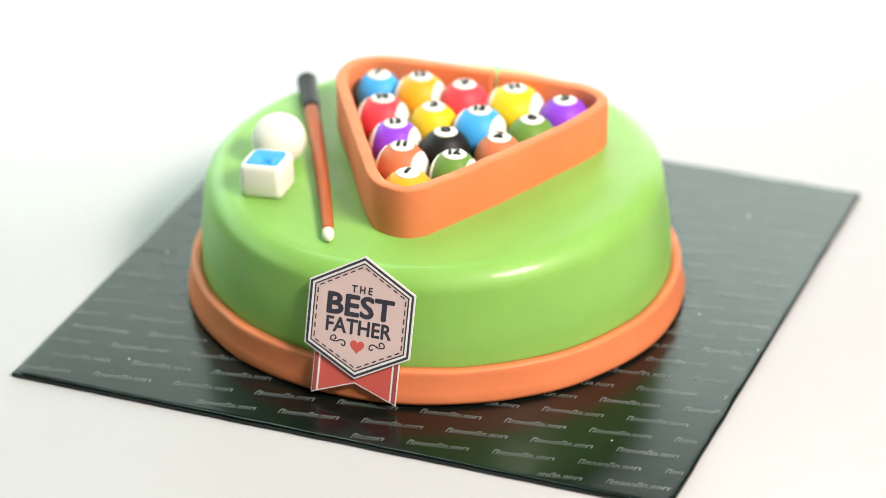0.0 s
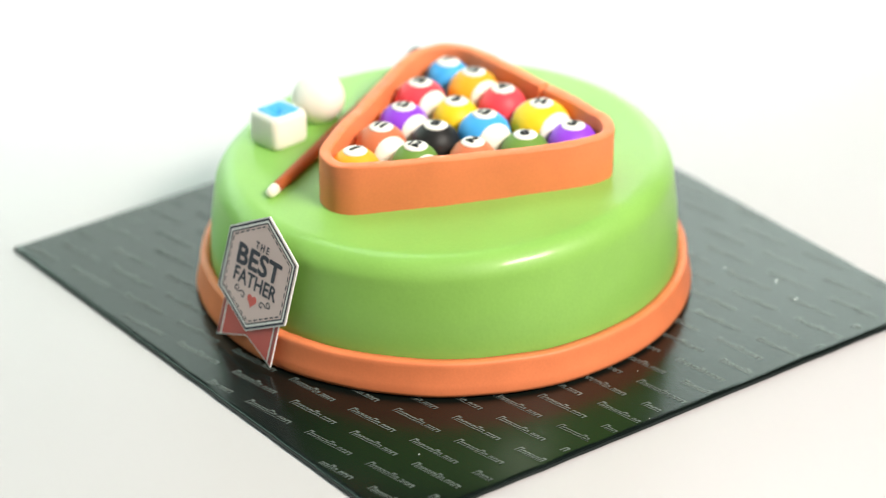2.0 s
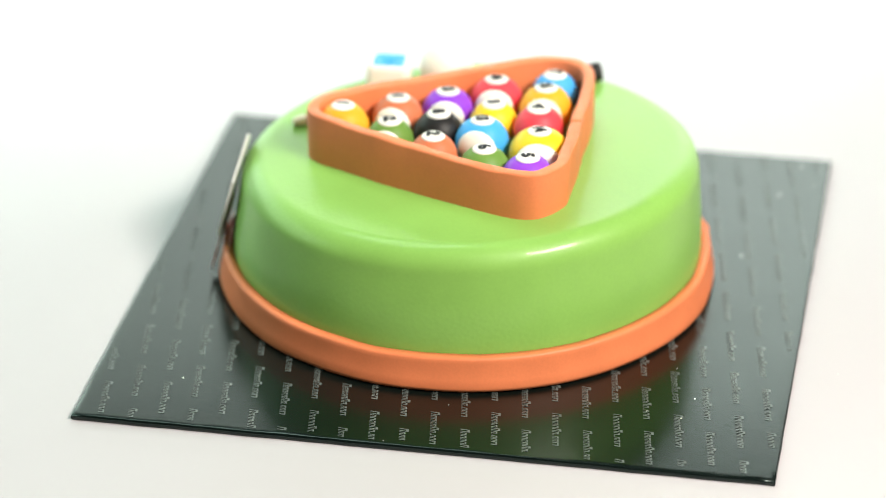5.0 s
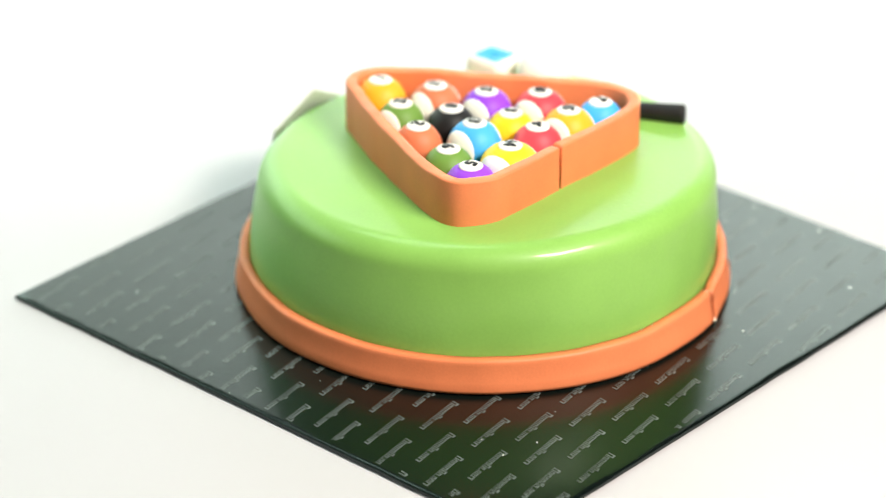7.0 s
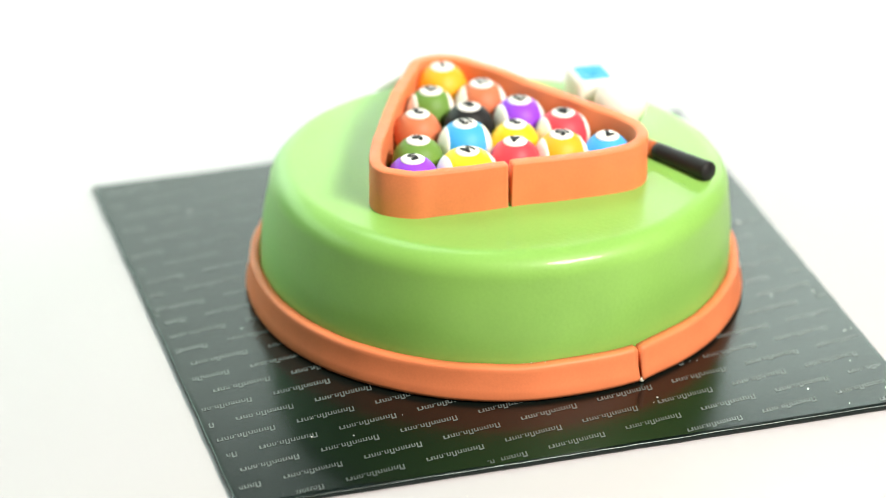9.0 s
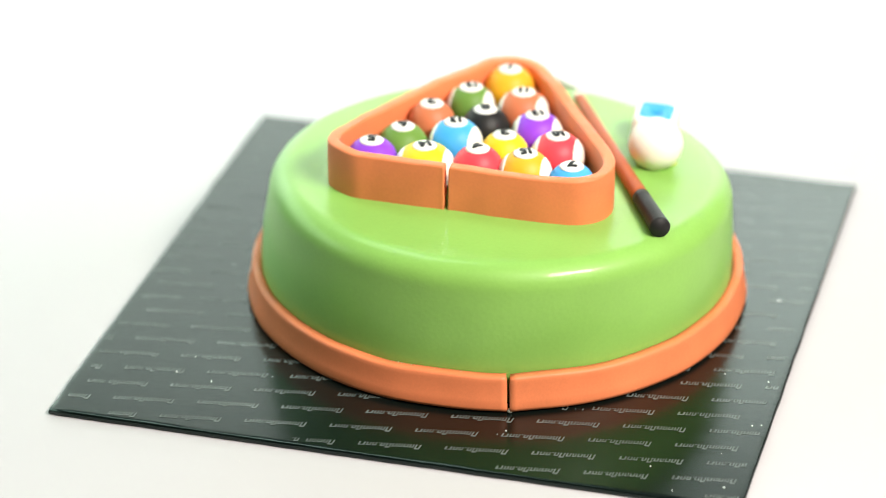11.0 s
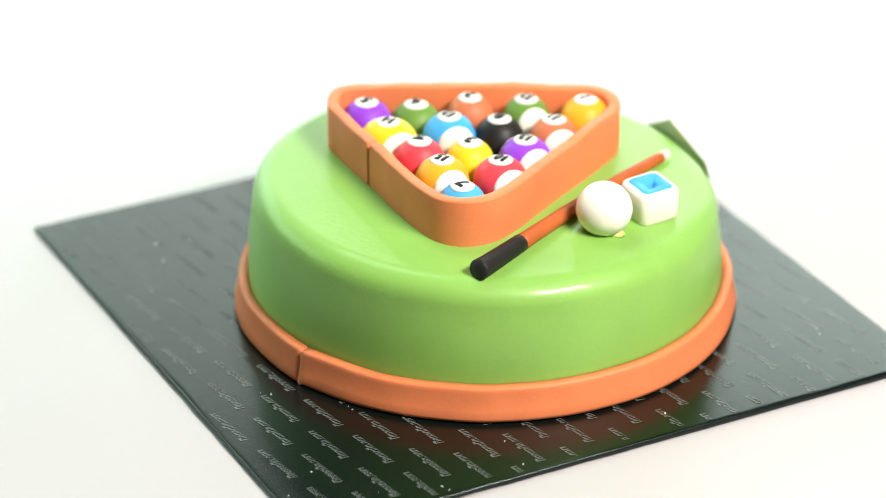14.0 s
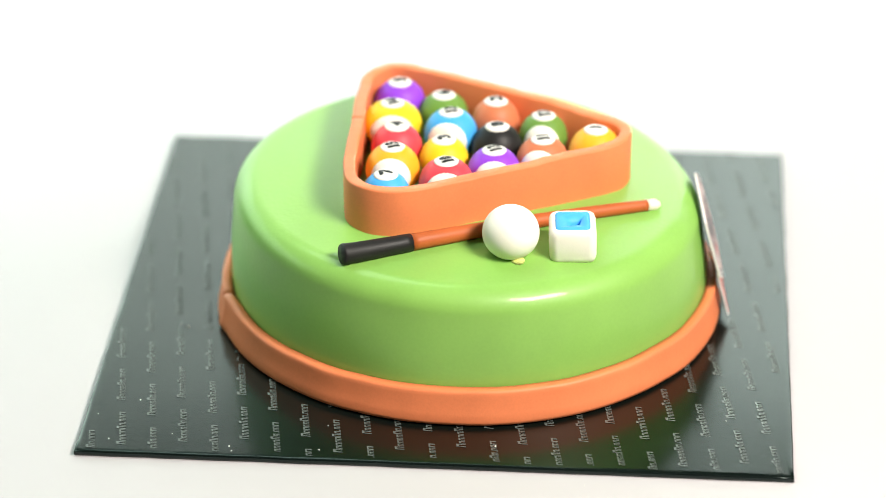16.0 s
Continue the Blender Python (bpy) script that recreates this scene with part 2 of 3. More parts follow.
def build_board():
    board = thing("cake_board", BOARD_AT, "square black laminated cake board with pale printed marks", "cake board")
    n = 40
    edge = []
    for c in range(4):
        for i in range(n):
            s = -HALF + 2 * HALF * i / n
            w = 0.00035 * noise.noise(Vector((s * 60, c * 7.0, 0)))
            edge.append(Matrix.Rotation(radians(90 * c), 2) @ Vector((s, -HALF + w)))
    rings = [(-0.0010, -0.0028), (-0.0002, -0.0025), (0.0, -0.0019), (0.0, -0.0010), (-0.0001, -0.00066), (-0.0003, -0.00032), (-0.0006, -0.0001), (-0.0010, 0.0), (-0.0026, 0.0)]
    verts, faces, k = [], [], len(edge)
    for off, z in rings:
        for i, e in enumerate(edge):
            q = e * (1 + off / HALF)
            wr = 0.00025 * noise.noise(Vector((e.x * 90, e.y * 90, z * 400)))
            verts.append((q.x, q.y, z + (wr if z != 0.0 else 0) - 0.25 * max(0.0, wr) * (off > -0.002)))
    for r in range(len(rings) - 1):
        for i in range(k):
            j = (i + 1) % k
            faces.append((r * k + i, r * k + j, (r + 1) * k + j, (r + 1) * k + i))
    faces.append(tuple((len(rings) - 1) * k + i for i in range(k)))
    faces.append(tuple(reversed(range(k))))
    me = mesh_of("panel", verts, faces, BOARD)
    part("panel", me, board)
    # printed words, drawn as plain slanted bars
    inv = BOARD_AT.inverted()
    d, nrm = Vector((0.9777, -0.2100)), Vector((0.2100, 0.9777))
    k1 = Vector((-0.0693, 0.1226))
    bars = [0.62, 0.5, 0.55, 0.42, 0.55, 0.55, 0.5, 0.16, 0.46, 0.52, 0.78]
    tall = [1.5, 1, 1, 1, 1, 1.45, 1, 0.22, 1, 1, 1]
    unit = 0.0275 / (sum(bars) + 0.16 * len(bars))
    v, f = [], []
    lim = HALF - 0.0022
    for row in range(-30, 14):
        for col in range(-9, 12):
            o = k1 + nrm * (0.01319 * row) + d * (0.0373 * col - (0.0142 if row % 2 else 0.0))
            u = 0.0
            for bw, bh in zip(bars, tall):
                h, w = 0.0027 * bh, bw * unit
                quad = [o + d * (u + sk) + nrm * y for sk, y in ((0, 0), (w, 0), (w + 0.25 * h, h), (0.25 * h, h))]
                u += w + 0.16 * unit
                loc = [inv @ Vector((q.x, q.y, 0)) for q in quad]
                if any(abs(q.x) > lim or abs(q.y) > lim for q in loc):
                    continue
                # hollow out each bar into strokes, as a printed line of small type reads from afar
                a, b, c, e = loc
                for s0, s1, t0, t1 in ((0, 0.27, 0, 1), (0.73, 1, 0, 1), (0.27, 0.73, 0.74, 1) if bh > 0.5 else (0.27, 0.73, 0, 1)):
                    i = len(v)
                    for ss, tt in ((s0, t0), (s1, t0), (s1, t1), (s0, t1)):
                        q = (a * (1 - ss) + b * ss) * (1 - tt) + (e * (1 - ss) + c * ss) * tt
                        v.append((q.x, q.y, 0.00012))
                    f.append((i, i + 1, i + 2, i + 3))
    me = bpy.data.meshes.new("print")
    me.from_pydata(v, [], f)
    me.materials.append(PRINT)
    me.update()
    if me.polygons[0].normal.z < 0:
        me.flip_normals()
    ob = part("print", me, board, "pale grey printed marks in staggered rows")
    ob["kind"] = "stuff"
    return board


build_board()

# ---- cake ----
CX, CY = -0.0140, 0.0029
TOP = [(0.0, 0.0640), (0.03, 0.0640), (0.06, 0.0637), (0.08, 0.0632), (0.0940, 0.0627)]
LEAN = (0.026, 0.030)  # slope of the cake's top, which was not cut level


def top_z(x, y):
    r = math.hypot(x - CX, y - CY)
    tilt = LEAN[0] * x + LEAN[1] * y
    for (r0, z0), (r1, z1) in zip(TOP, TOP[1:]):
        if r <= r1:
            return z0 + (z1 - z0) * (r - r0) / (r1 - r0) + tilt
    return TOP[-1][1] + tilt


def build_cake():
    cake = thing("cake", pose(CX, CY, 0), "round cake in smooth green fondant with an orange border", "cake")
    prof = [(0.107, 0.0004), (0.1085, 0.006), (0.1088, 0.020), (0.1079, 0.035), (0.1063, 0.047)]
    for i in range(0, 10):
        a = radians(90 * i / 10)
        prof.append((0.0940 + 0.0118 * math.cos(a), 0.0511 + 0.0118 * math.sin(a)))
    prof += [(r, z) for r, z in reversed(TOP)]
    verts, faces = lathe(prof, 220, 0.0007, 3.1)
    for i, (x, y, z) in enumerate(verts):
        w = min(1.0, max(0.0, (z - 0.018) / 0.040))
        verts[i] = (x - 0.0010 * w, y + 0.0018 * w, z + (LEAN[0] * (x + CX) + LEAN[1] * (y + CY)) * w)
    part("green_icing", mesh_of("green_icing", verts, faces, GREEN), cake, "smooth glossy green fondant covering")
    # border strip with a butt joint
    sec = [(0.1088, 0.0006), (0.1143, 0.0006), (0.1153, 0.0011), (0.1157, 0.0028), (0.1147, 0.0062), (0.1139, 0.0105), (0.1136, 0.0140), (0.1135, 0.0156), (0.1131, 0.0164), (0.1122, 0.0168), (0.1092, 0.0168), (0.1084, 0.010)]
    verts, faces, k, n = [], [], len(sec), 240
    for i in range(n + 1):
        a = radians(86.0 + 359.45 * i / n)
        lump = 0.0006 * noise.noise(Vector((math.cos(a) * 4, math.sin(a) * 4, 5.0)))
        lift = 0.0005 * noise.noise(Vector((math.cos(a) * 5, math.sin(a) * 5, 9.0)))
        flare = 0.0012 * math.exp(-i / 2.0) + 0.0004 * math.exp(-(n - i) / 3.0)
        for r, z in sec:
            verts.append(((r + lump + flare) * math.cos(a), (r + lump + flare) * math.sin(a), z + lift * (z > 0.005)))
    for i in range(n):
        for q in range(k):
            r = (q + 1) % k
            faces.append((i * k + q, (i + 1) * k + q, (i + 1) * k + r, i * k + r))
    faces += [tuple(range(k)), tuple(n * k + q for q in range(k))]
    for e, sgn in ((0, 1), (n * k, -1)):
        for i in range(e, e + k):
            x, y, z = verts[i]
            rag = 0.0008 * noise.noise(Vector((z * 400, 5.0 * sgn, 4)))
            verts[i] = (x - rag * sgn, y, z)
    part("border_strip", mesh_of("border_strip", verts, faces, ORANGE), cake, "orange fondant border strip with a butt joint")
    v, f = ellipsoid(0.0011, 0.0014, 14, 8, -0.6)
    at = Vector((0.1160 * math.cos(radians(86.1)), 0.1160 * math.sin(radians(86.1)), 0.0014))
    v = [(a * (1 + 0.25 * math.sin(5 * i)) + at.x, b * 0.7 + at.y, c + at.z) for i, (a, b, c) in enumerate(v)]
    part("icing_fleck", mesh_of("icing_fleck", v, f, CREAM), cake, "fleck of pale icing squeezed out of the joint")
    rnd = random.Random(8)
    for deg in (58.5, 60.2, 61.0, 63.4, 68.9, 75.0):
        size = rnd.uniform(0.00022, 0.00042)
        v, f = ellipsoid(size, size * 0.8, 10, 6, -0.7)
        a = radians(deg)
        v = [(p + 0.1100 * math.cos(a), q + 0.1100 * math.sin(a), c + 0.0170) for p, q, c in v]
        part("syrup_bead", mesh_of("syrup_bead", v, f, SYRUP), cake, "tiny clear bead of syrup")
    return cake


build_cake()

# ---- ball rack ----
RACK = [(0.0155, 0.0495), (0.0291, 0.0451), (0.0448, 0.0385), (0.0555, 0.0335), (0.0640, 0.0220), (0.0638, 0.0130), (0.0578, 0.0032),
        (0.0480, -0.0078), (0.0373, -0.0184), (0.0181, -0.0368), (0.0071, -0.0469), (-0.0080, -0.0590), (-0.0186, -0.0673), (-0.0286, -0.0690), (-0.0383, -0.0633), (-0.0435, -0.0535),
        (-0.0483, -0.0323), (-0.0509, -0.0168), (-0.0530, -0.0041), (-0.0553, 0.0080), (-0.0577, 0.0213), (-0.0606, 0.0384), (-0.0603, 0.0519), (-0.0543, 0.0632), (-0.0429, 0.0684), (-0.0292, 0.0663),
        (-0.0080, 0.0593), (0.0043, 0.0540), (0.0141, 0.0502)]


def rim_z(x, y):
    return 0.0857 + 0.018 * x + 0.013 * y


def build_rack():
    rack = thing("ball_rack", pose(0, 0, 0), "orange fondant triangle ball rack with rounded corners and a cracked joint", "ball rack")
    pts = spline([(x, y, 0) for x, y in RACK], 8, False)
    path = [(p.x, p.y, top_z(p.x, p.y) - 0.0012) for p in pts]
    high = 0.0242
    sec = rounded_rect(0.0, 0.0056, 0.0, high, 0.0011, 4)
    verts, faces = sweep(path, sec)
    out = []
    for i, v in enumerate(verts):
        up = sec[i % len(sec)][1] / high
        base = v.z - up * high
        p = path[i // len(sec)]
        lump = 0.0009 * noise.noise(Vector((v.x * 45, v.y * 45, 2))) + 0.0003 * noise.noise(Vector((v.x * 160, v.y * 160, 7)))
        # the strip sags a little: the outer face bellies in at mid height
        belly = 0.0005 * math.sin(math.pi * up) * (1 if sec[i % len(sec)][0] < 0.003 else -0.4)
        c = Vector((p[0] + 0.008, p[1] - 0.008, 0)).normalized()
        wave = 0.0004 * noise.noise(Vector((v.x * 60, v.y * 60, up * 2)))
        top = rim_z(p[0], p[1]) + lump
        out.append((v.x - c.x * (belly + wave), v.y - c.y * (belly + wave), base + up * (top - base)))
    k = len(sec)
    for i, (x, y, z) in enumerate(out):
        # both ends stand slightly proud of the run of the strip
        near = min(i // k, len(path) - 1 - i // k)
        bulge = 0.0007 * math.exp(-near / 2.5) * (1 if i // k < len(path) / 2 else 0.5)
        out[i] = (x + 0.36 * bulge, y + 0.93 * bulge, z)
    for e, sgn in ((0, 1), (len(out) - k, -1)):
        for i in range(e, e + k):
            x, y, z = out[i]
            rag = 0.0009 * noise.noise(Vector((z * 330, 3.0 * sgn, 1))) + 0.0002
            lift = 0.0013 if sgn < 0 and z > 0.074 else 0.0
            out[i] = (x + 0.93 * rag * sgn, y - 0.36 * rag * sgn, z - lift)
    part("frame", mesh_of("frame", out, faces, ORANGE), rack)
    return rack


build_rack()


# ---- numbered balls ----
def cap(rx, rz, axis, half_angle, proud, seg=28, rings=7):
    """A round patch lying on the ellipsoid about the axis, with a thin rim."""
    ax = Vector(axis).normalized()
    u = ax.orthogonal().normalized()
    w = ax.cross(u)
    verts, faces = [], []
    for i in range(rings + 2):
        t = half_angle * min(i, rings) / rings
        for j in range(seg):
            b = 2 * math.pi * j / seg
            q = ax * math.cos(t) + (u * math.cos(b) + w * math.sin(b)) * math.sin(t)
            sc = 1 + proud / rx if i < rings else (1 + 0.7 * proud / rx if i == rings else 0.985)
            verts.append((q.x * rx * sc, q.y * rx * sc, q.z * rz * sc))
    for i in range(rings + 1):
        for j in range(seg):
            k = (j + 1) % seg
            faces.append((i * seg + j, i * seg + k, (i + 1) * seg + k, (i + 1) * seg + j))
    return verts, faces


BALLS = [  # number, colour, striped, x, y, radius, height of the top, turn of the stripe, turn of the number
    ("7", BLUE, "light blue", 0, -0.0411, 0.0501, 0.0107, 0.0858, -4, -6), ("15", AMBER, "amber", 1, -0.0215, 0.0414, 0.0122, 0.0887, 3, 4), ("4", RED, "red", 0, -0.0011, 0.0336, 0.0116, 0.0884, -17, -25),
    ("14", YELLOW, "yellow", 1, 0.0222, 0.0289, 0.0138, 0.0883, 7, 10), ("5", PURPLE, "purple", 0, 0.0450, 0.0186, 0.0117, 0.0874, -6, -8),
    ("10", RED, "red", 1, -0.0387, 0.0216, 0.0123, 0.0868, 6, 8), ("3", YELLOW, "yellow", 0, -0.0153, 0.0156, 0.0111, 0.0857, 4, 5), ("13", BLUE, "light blue", 1, 0.0058, 0.0059, 0.0123, 0.0884, -3, -4),
    ("6", OLIVE, "olive green", 0, 0.0295, 0.0021, 0.0114, 0.0856, 8, 12), ("13", PURPLE, "purple", 1, -0.0325, -0.0026, 0.0119, 0.0859, 6, 8), ("8", BLACK, "black", 0, -0.0097, -0.0113, 0.0115, 0.0859, 4, 6),
    ("2", BROWN, "rust brown", 0, 0.0143, -0.0183, 0.0111, 0.0867, -8, -12), ("11", BROWN, "rust brown", 1, -0.0292, -0.0266, 0.0119, 0.0863, -4, -6), ("12", OLIVE, "olive green", 1, -0.0057, -0.0347, 0.0111, 0.0864, 0, 0),
    ("1", AMBER, "amber", 0, -0.0262, -0.0528, 0.0121, 0.0860, -15, -22)]


def build_balls():
    for num, mat, colour, striped, x, y, r, top, stripe, turn in BALLS:
        z0 = top_z(x, y)
        rz = (top - z0) / 1.97
        at = pose(x, y, z0 + 0.97 * rz - 0.0002, 0, 0, -24 + stripe)
        kind = "striped" if striped else "solid"
        ball = thing("billiard_ball", at, f"{colour} {kind} fondant ball with a white disc numbered {num}", "billiard ball", "balls in the rack")
        part("ball_body", mesh_of("ball_body", *ellipsoid(r, rz, 40, 24, -0.97), mat), ball)
        if striped:
            for sx in (-1, 1):
                part("white_patch", mesh_of("white_patch", *cap(r, rz, (sx, 0, 0.06), radians(46), 0.00022), WHITE), ball, "white fondant side patch")
        ang = math.asin(min(0.9, 0.0054 / r))
        disc = part("number_disc", mesh_of("number_disc", *cap(r, rz, (0.0, 0.0, 1), ang, 0.00035, 32, 6), DOT), ball, "thin white disc")
        me = bold(letters(num, 0.0075, 0.80 if len(num) > 1 else 1.15), 0.00054, 24 - stripe + turn)
        me.materials.append(INK)
        bm = bmesh.new()
        bm.from_mesh(me)
        bmesh.ops.triangulate(bm, faces=bm.faces)
        bmesh.ops.subdivide_edges(bm, edges=[e for e in bm.edges if e.calc_length() > 0.0009], cuts=2)
        bm.to_mesh(me)
        bm.free()
        for v in me.vertices:
            q = 1 - (v.co.x ** 2 + v.co.y ** 2) / r ** 2
            v.co.z = (rz + 0.00035) * math.sqrt(max(q, 0.05)) + 0.00022 + v.co.z
        part("number_mark", me, disc, "hand-written black number " + num)


build_balls()


# ---- cue ----
def tube(path, radii, mat, name, seg=20):
    verts, faces = [], []
    n = len(path)
    for i, p in enumerate(path):
        a, b = Vector(path[max(i - 1, 0)]), Vector(path[min(i + 1, n - 1)])
        d = (b - a).normalized()
        side = Vector((d.y, -d.x, 0)).normalized()
        up = side.cross(d)
        for j in range(seg):
            t = 2 * math.pi * j / seg
            verts.append(Vector(p) + (side * math.cos(t) + up * math.sin(t)) * radii[i])
    for i in range(n - 1):
        for j in range(seg):
            k = (j + 1) % seg
            faces.append((i * seg + j, i * seg + k, (i + 1) * seg + k, (i + 1) * seg + j))
    faces += [tuple(reversed(range(seg))), tuple((n - 1) * seg + j for j in range(seg))]
    return mesh_of(name, verts, faces, mat)


def build_cue():
    cue = thing("billiard_cue", pose(0, 0, 0), "red-brown fondant cue with black butt and cream tip", "billiard cue")
    line = spline([(-0.0764, 0.0803, 0), (-0.0751, 0.0680, 0), (-0.0728, 0.0480, 0), (-0.0690, 0.0150, 0), (-0.0648, -0.0250, 0), (-0.0618, -0.0580, 0), (-0.0609, -0.0716, 0)], 8, False)
    n = len(line) - 1
    full = []
    for i, p in enumerate(line):
        s = i / n
        r = 0.0048 - 0.0023 * s
        full.append(((p.x, p.y, top_z(p.x, p.y) + r * 0.93 - 0.0003), r))
    cut_a, cut_b = 16, 43
    butt = full[:cut_a + 1]
    br = [r for q, r in butt]
    br[0] *= 0.9
    part("butt", tube([q for q, r in butt], br, BLACK, "butt"), cue, "matt black grip end")
    shaft = full[cut_a:cut_b + 1]
    part("shaft", tube([q for q, r in shaft], [r * 0.94 for q, r in shaft], CUEWOOD, "shaft"), cue)
    tip = full[cut_b:]
    tr = [r * (1.0 if i < len(tip) - 3 else 0.93 if i == len(tip) - 3 else 0.74 if i == len(tip) - 2 else 0.4) for i, (q, r) in enumerate(tip)]
    part("tip", tube([q for q, r in tip], tr, CREAM, "tip"), cue, "rounded cream tip")


build_cue()


# ---- cue ball and chalk ----
def build_cue_ball():
    x, y, r = -0.0860, 0.0067, 0.0125
    z0 = top_z(x, y)
    ball = thing("cue_ball", pose(x, y, z0 + r * 0.93 - 0.0012), "plain white fondant cue ball beside the cue", "billiard ball")
    verts, faces = ellipsoid(r, r * 0.97, 48, 30, -0.96)
    part("ball_body", mesh_of("ball_body", verts, faces, WHITE), ball)
    v, f = ellipsoid(0.0030, 0.0013, 18, 8, -0.3)
    v = [(a * (1 + 0.3 * math.sin(3 * i)) - 0.0072, b - 0.0010, c - r * 0.93 + 0.0012) for i, (a, b, c) in enumerate(v)]
    part("icing_dab", mesh_of("icing_dab", v, f, ICING), ball, "smear of yellow-green icing as glue")


def build_chalk():
    x, y = -0.0898, -0.0205
    z0 = top_z(x, y) - 0.0012
    chalk = thing("cue_chalk", pose(x, y, z0, -1, -3, -17), "white fondant chalk cube with a hollow light blue top", "cue chalk")
    w, h = 0.0102, 0.0166
    outl = lambda s, r: rounded_rect(-s, s, -s, s, r, 5)
    layers = [(w - 0.0022, 0.0028, 0.0), (w - 0.0007, 0.0034, 0.0008), (w, 0.0036, 0.003), (w, 0.0036, h - 0.003), (w - 0.0006, 0.0034, h - 0.0010), (w - 0.0018, 0.0028, h), (w - 0.0026, 0.0022, h - 0.0002), (w - 0.0030, 0.002, h - 0.0012), (w - 0.0032, 0.002, h - 0.0095)]
    verts, faces = [], []
    for s, r, z in layers:
        for px, py in outl(s, r):
            verts.append((px + 0.0004 * noise.noise(Vector((px * 150, py * 150, z * 90))), py, z))
    k = len(outl(w, 0.003))
    for i in range(len(layers) - 1):
        for j in range(k):
            faces.append((i * k + j, i * k + (j + 1) % k, (i + 1) * k + (j + 1) % k, (i + 1) * k + j))
    faces += [tuple(reversed(range(k))), tuple((len(layers) - 1) * k + j for j in range(k))]
    part("chalk_case", mesh_of("chalk_case", verts, faces, WHITE), chalk)
    s = w - 0.0027
    verts, faces = [], []
    rings = [(1.0, -0.0006), (0.97, 0.0002), (0.72, -0.0002), (0.50, -0.0009), (0.36, -0.0026), (0.30, -0.0070), (0.22, -0.0090)]
    sq = outl(s, 0.002)
    for q, dz in rings:
        m = min(1.0, max(0.0, (0.8 - q) / 0.45))
        for px, py in sq:
            c = Vector((px, py)).normalized() * s
            # the hole is a slanting oval, pressed in off the middle
            long, short = (c.x * 0.64 - c.y * 0.77) * 1.15, (c.x * 0.77 + c.y * 0.64) * 0.62
            cx, cy = long * 0.64 + short * 0.77, short * 0.64 - long * 0.77
            verts.append(((px * (1 - m) + cx * m) * q + 0.0004 * m, (py * (1 - m) + cy * m) * q - 0.0010 * m, h + dz))
    for i in range(len(rings) - 1):
        for j in range(k):
            faces.append((i * k + j, i * k + (j + 1) % k, (i + 1) * k + (j + 1) % k, (i + 1) * k + j))
    faces.append(tuple((len(rings) - 1) * k + j for j in range(k)))
    part("blue_top", mesh_of("blue_top", verts, faces, BLUE), chalk, "light blue top with a pressed hole")


build_cue_ball()
build_chalk()


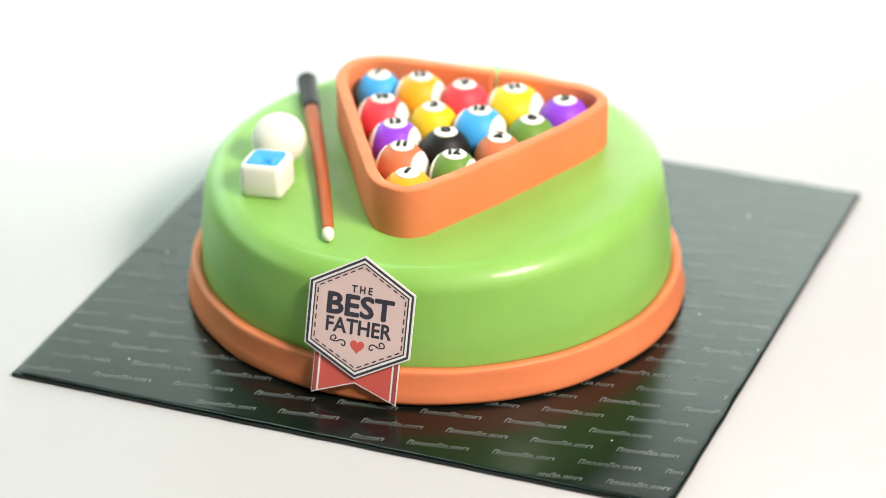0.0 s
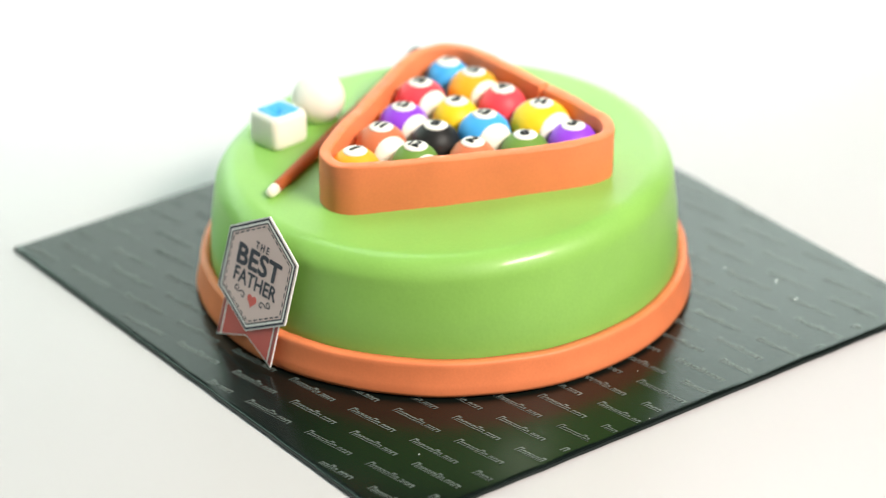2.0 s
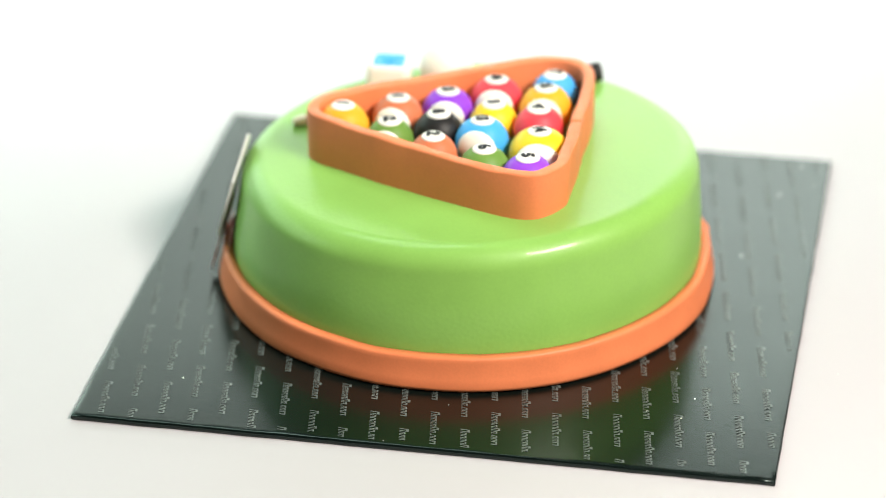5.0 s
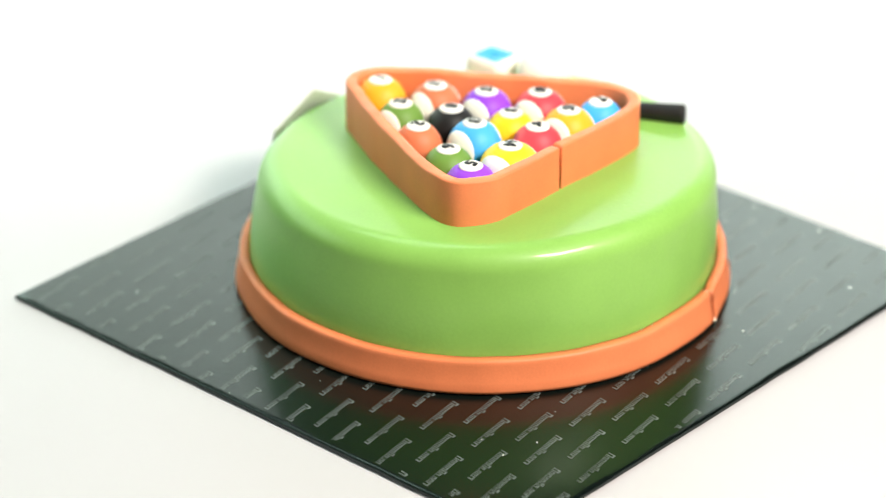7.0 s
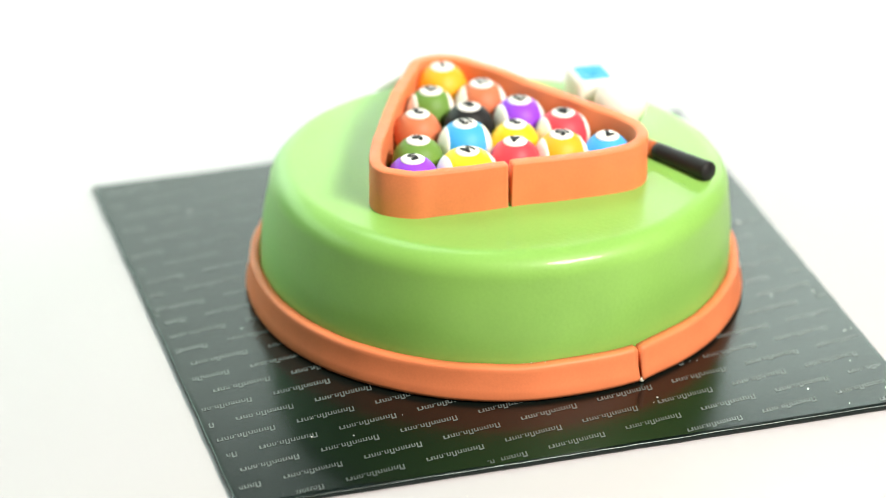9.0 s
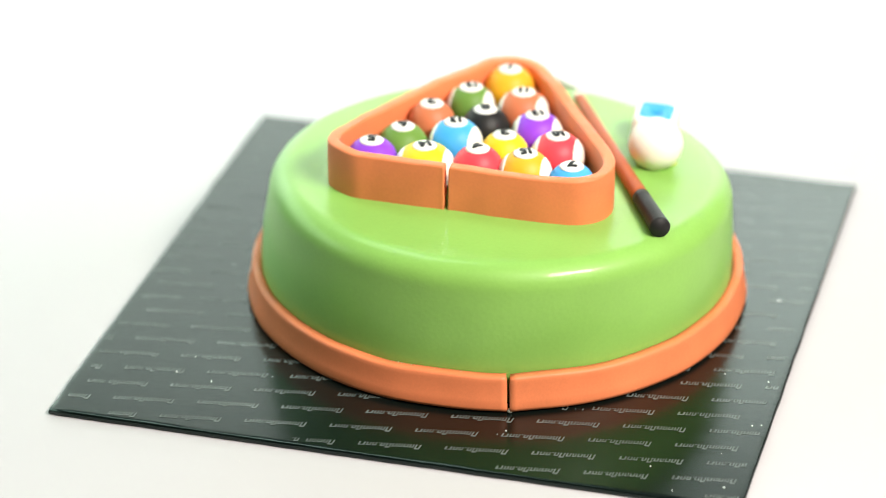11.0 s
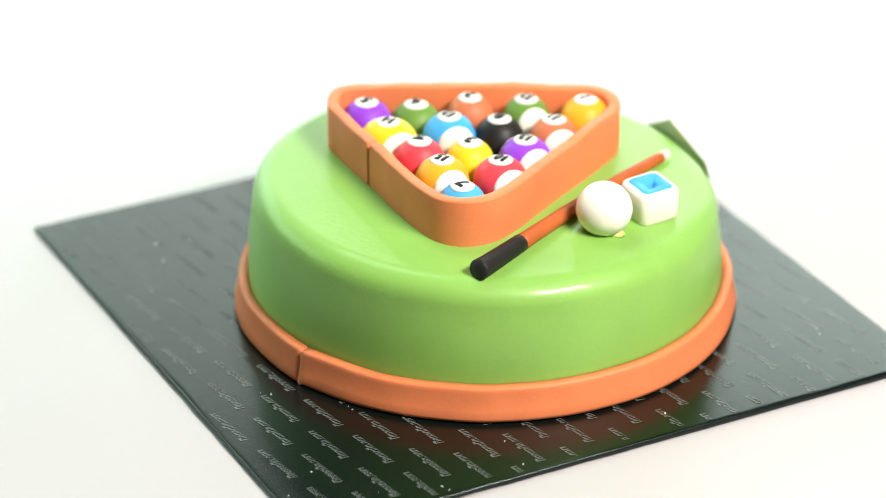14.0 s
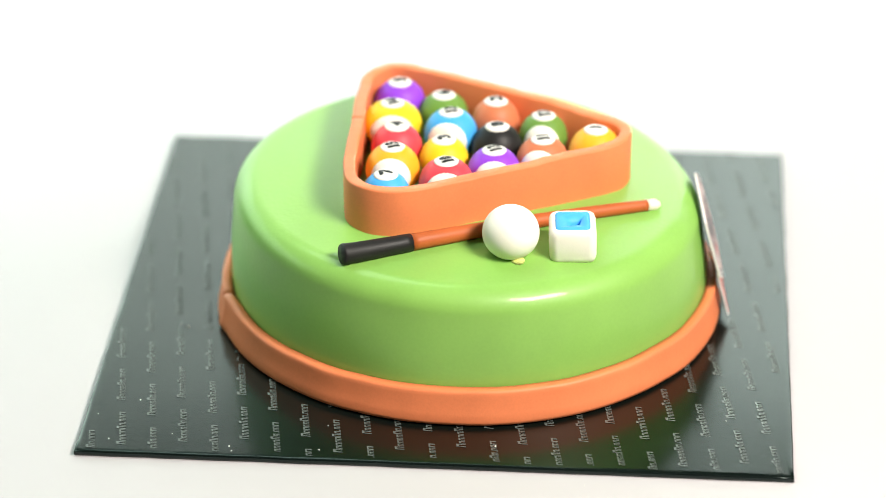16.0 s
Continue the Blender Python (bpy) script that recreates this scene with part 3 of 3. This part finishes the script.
# ---- badge ----
def build_badge():
    o = Vector((-0.0459, -0.0996, 0.0384)) + Vector((-0.2834, -0.9210, 0.267)) * 0.0025
    nrm = Vector((-0.2834, -0.9210, 0.267)).normalized()
    up = Vector((0.0053, 0.0137, 0.0526))
    up = (up - nrm * up.dot(nrm)).normalized()
    right = up.cross(nrm).normalized()
    m = Matrix.Identity(4)
    for i, a in enumerate((right, up, nrm)):
        m.col[i][:3] = a
    m.translation = o
    badge = thing("award_badge", m, "hexagonal printed card badge with a red ribbon, leaning on the cake", "badge")
    hexa = [(0.0, 0.0275), (0.0242, 0.0137), (0.0242, -0.0150), (0.0, -0.0278), (-0.0242, -0.0150), (-0.0242, 0.0137)]

    def hx(s):
        return [(x * s, y * s) for x, y in hexa]

    def ring(a, b, z):
        v = [(x, y, z) for x, y in a] + [(x, y, z) for x, y in b]
        k = len(a)
        return v, [(i, (i + 1) % k, k + (i + 1) % k, k + i) for i in range(k)]

    part("card", mesh_of("card", *slab(hx(1.0), -0.0008, 0.0), PAPER, False), badge, "white-edged hexagon card")
    part("card_back", mesh_of("card_back", *slab(hx(0.985), -0.0010, -0.0008), CARDBACK, False), badge, "back of the card, shade and green cake bounce in its colour")
    part("face", mesh_of("face", *slab(hx(0.968), 0.0, 0.00012), CARD, False), badge, "pale pink printed face")
    part("outer_line", mesh_of("outer_line", *ring(hx(0.972), hx(0.930), 0.00022), NAVY, False), badge)
    part("white_line", mesh_of("white_line", *ring(hx(0.930), hx(0.89), 0.00021), PAPER, False), badge)
    part("inner_line", mesh_of("inner_line", *ring(hx(0.89), hx(0.865), 0.00022), NAVY, False), badge)
    v, f = [], []
    h = hx(0.825)
    for i in range(6):
        a, b = Vector(h[i]), Vector(h[(i + 1) % 6])
        d = (b - a).normalized()
        w = Vector((-d.y, d.x)) * 0.00028
        n = 6
        for j in range(n):
            p, q = a + (b - a) * ((j + 0.2) / n), a + (b - a) * ((j + 0.8) / n)
            k = len(v)
            v += [(*(p - w), 0.00022), (*(q - w), 0.00022), (*(q + w), 0.00022), (*(p + w), 0.00022)]
            f.append((k, k + 1, k + 2, k + 3))
    part("dashed_line", mesh_of("dashed_line", v, f, NAVY, False), badge)
    # words
    for text, size, st, y, fat in (("T H E", 0.0046, 0.86, 0.0124, 0.00012), ("BEST", 0.0132, 1.11, 0.0048, 0.00044), ("FATHER", 0.0094, 0.90, -0.0046, 0.00022)):
        cu_me = bold(letters(text, size, st), fat, 0, 0.00022)
        cu_me.materials.append(NAVY)
        ob = part("lettering", cu_me, badge, f"dark lettering reading {text.replace(' ', '')}")
        ob.location = (0.0, y, 0)
    # heart
    pts = []
    for i in range(40):
        t = 2 * math.pi * i / 40
        pts.append((0.00021 * 16 * math.sin(t) ** 3 * 0.95, 0.00021 * (13 * math.cos(t) - 5 * math.cos(2 * t) - 2 * math.cos(3 * t) - math.cos(4 * t)) - 0.0130))
    part("heart", mesh_of("heart", *slab(pts, 0.0, 0.00024), CORAL, False), badge, "small coral red heart")
    for sx in (-1, 1):
        line = []
        for i in range(13):  # outer curl
            a = radians(250 - 290 * i / 12)
            rr = 0.0006 + 0.0010 * i / 12
            line.append((0.0108 + rr * math.cos(a), -0.0108 + rr * math.sin(a)))
        line += [(0.0098 + 0.0, -0.0122), (0.0082, -0.0114), (0.0066, -0.0112)]
        line += [(0.0056, -0.0122), (0.0058, -0.0134), (0.0068, -0.0136), (0.0071, -0.0128)]
        sp = spline([(x * sx, y, 0) for x, y in line], 3, False)
        v, f = [], []
        for i, p in enumerate(sp):
            a, b = sp[max(i - 1, 0)], sp[min(i + 1, len(sp) - 1)]
            d = (b - a).normalized()
            w = Vector((-d.y, d.x, 0)) * 0.00030
            v += [(p.x - w.x, p.y - w.y, 0.00022), (p.x + w.x, p.y + w.y, 0.00022)]
        f = [(2 * i, 2 * i + 1, 2 * i + 3, 2 * i + 2) for i in range(len(sp) - 1)]
        part("scroll", mesh_of("scroll", v, f, NAVY, False), badge)
    # ribbon tails
    for sx in (-1, 1):
        tail = [(0.0, -0.0250), (0.0195 * sx, -0.0150), (0.0195 * sx, -0.0372), (0.0, -0.0300)]
        part("ribbon_rim", mesh_of("ribbon_rim", *slab(tail, -0.0018, -0.00112), PAPER, False), badge, "white cut edge of the ribbon")
        inner = [(0.0, -0.0250), (0.0191 * sx, -0.0150), (0.0191 * sx, -0.0365), (0.0, -0.0295)]
        part("ribbon_tail", mesh_of("ribbon_tail", *slab(inner, -0.00112, -0.00105), CORAL, False), badge, "coral red ribbon tail")
        for x0, x1, mt, nm in ((0.0191, 0.0172, MAROON, "ribbon_edge"), (0.0172, 0.0164, PAPER, "ribbon_line")):
            q = [(x0 * sx, -0.0150), (x0 * sx, -0.0295 - 0.0070 * x0 / 0.0191), (x1 * sx, -0.0295 - 0.0070 * x1 / 0.0191), (x1 * sx, -0.0150)]
            part(nm, mesh_of(nm, *slab(q, -0.00105, -0.00092), mt, False), badge)


build_badge()


# ---- crumbs on the board ----
def build_crumbs():
    spots = ((-0.066, 0.188), (-0.060, 0.168), (-0.092, 0.161), (-0.088, 0.188), (-0.109, 0.140), (-0.113, 0.140), (-0.123, 0.104), (-0.105, 0.095), (0.0015, 0.1356), (-0.0026, 0.1332),
             (-0.035, 0.118), (0.095, 0.077), (0.107, -0.029), (0.122, 0.078), (0.113, 0.146), (-0.038, 0.119), (-0.183, 0.0045), (-0.142, 0.031), (0.062, -0.140), (0.131, -0.062), (-0.151, -0.071), (0.137, 0.068), (0.128, 0.055))
    rnd = random.Random(4)
    v, f = [], []
    for x, y in spots:
        r = rnd.uniform(0.0002, 0.0005)
        k = len(v)
        for a in range(5):
            t = a * 1.2566 + rnd.random()
            v.append((x + r * math.cos(t), y + r * math.sin(t), 0.0002))
        v.append((x, y, 0.0002 + r * 1.2))
        f += [(k + a, k + (a + 1) % 5, k + 5) for a in range(5)] + [tuple(k + a for a in (4, 3, 2, 1, 0))]
    ob = thing("sugar_crumbs", pose(0, 0, 0), "pale sugar crumbs scattered on the black board", "crumbs", data=mesh_of("sugar_crumbs", v, f, CRUMB, False))
    ob["kind"] = "stuff"


build_crumbs()


# ---- the turning board ----
def motions():
    steps = 64
    for ob, at in SPUN:
        walk(ob, [(16.0 * i / steps, Matrix.Rotation(radians(START + RATE * 16.0 * i / steps), 4, "Z") @ at) for i in range(steps + 1)])


motions()
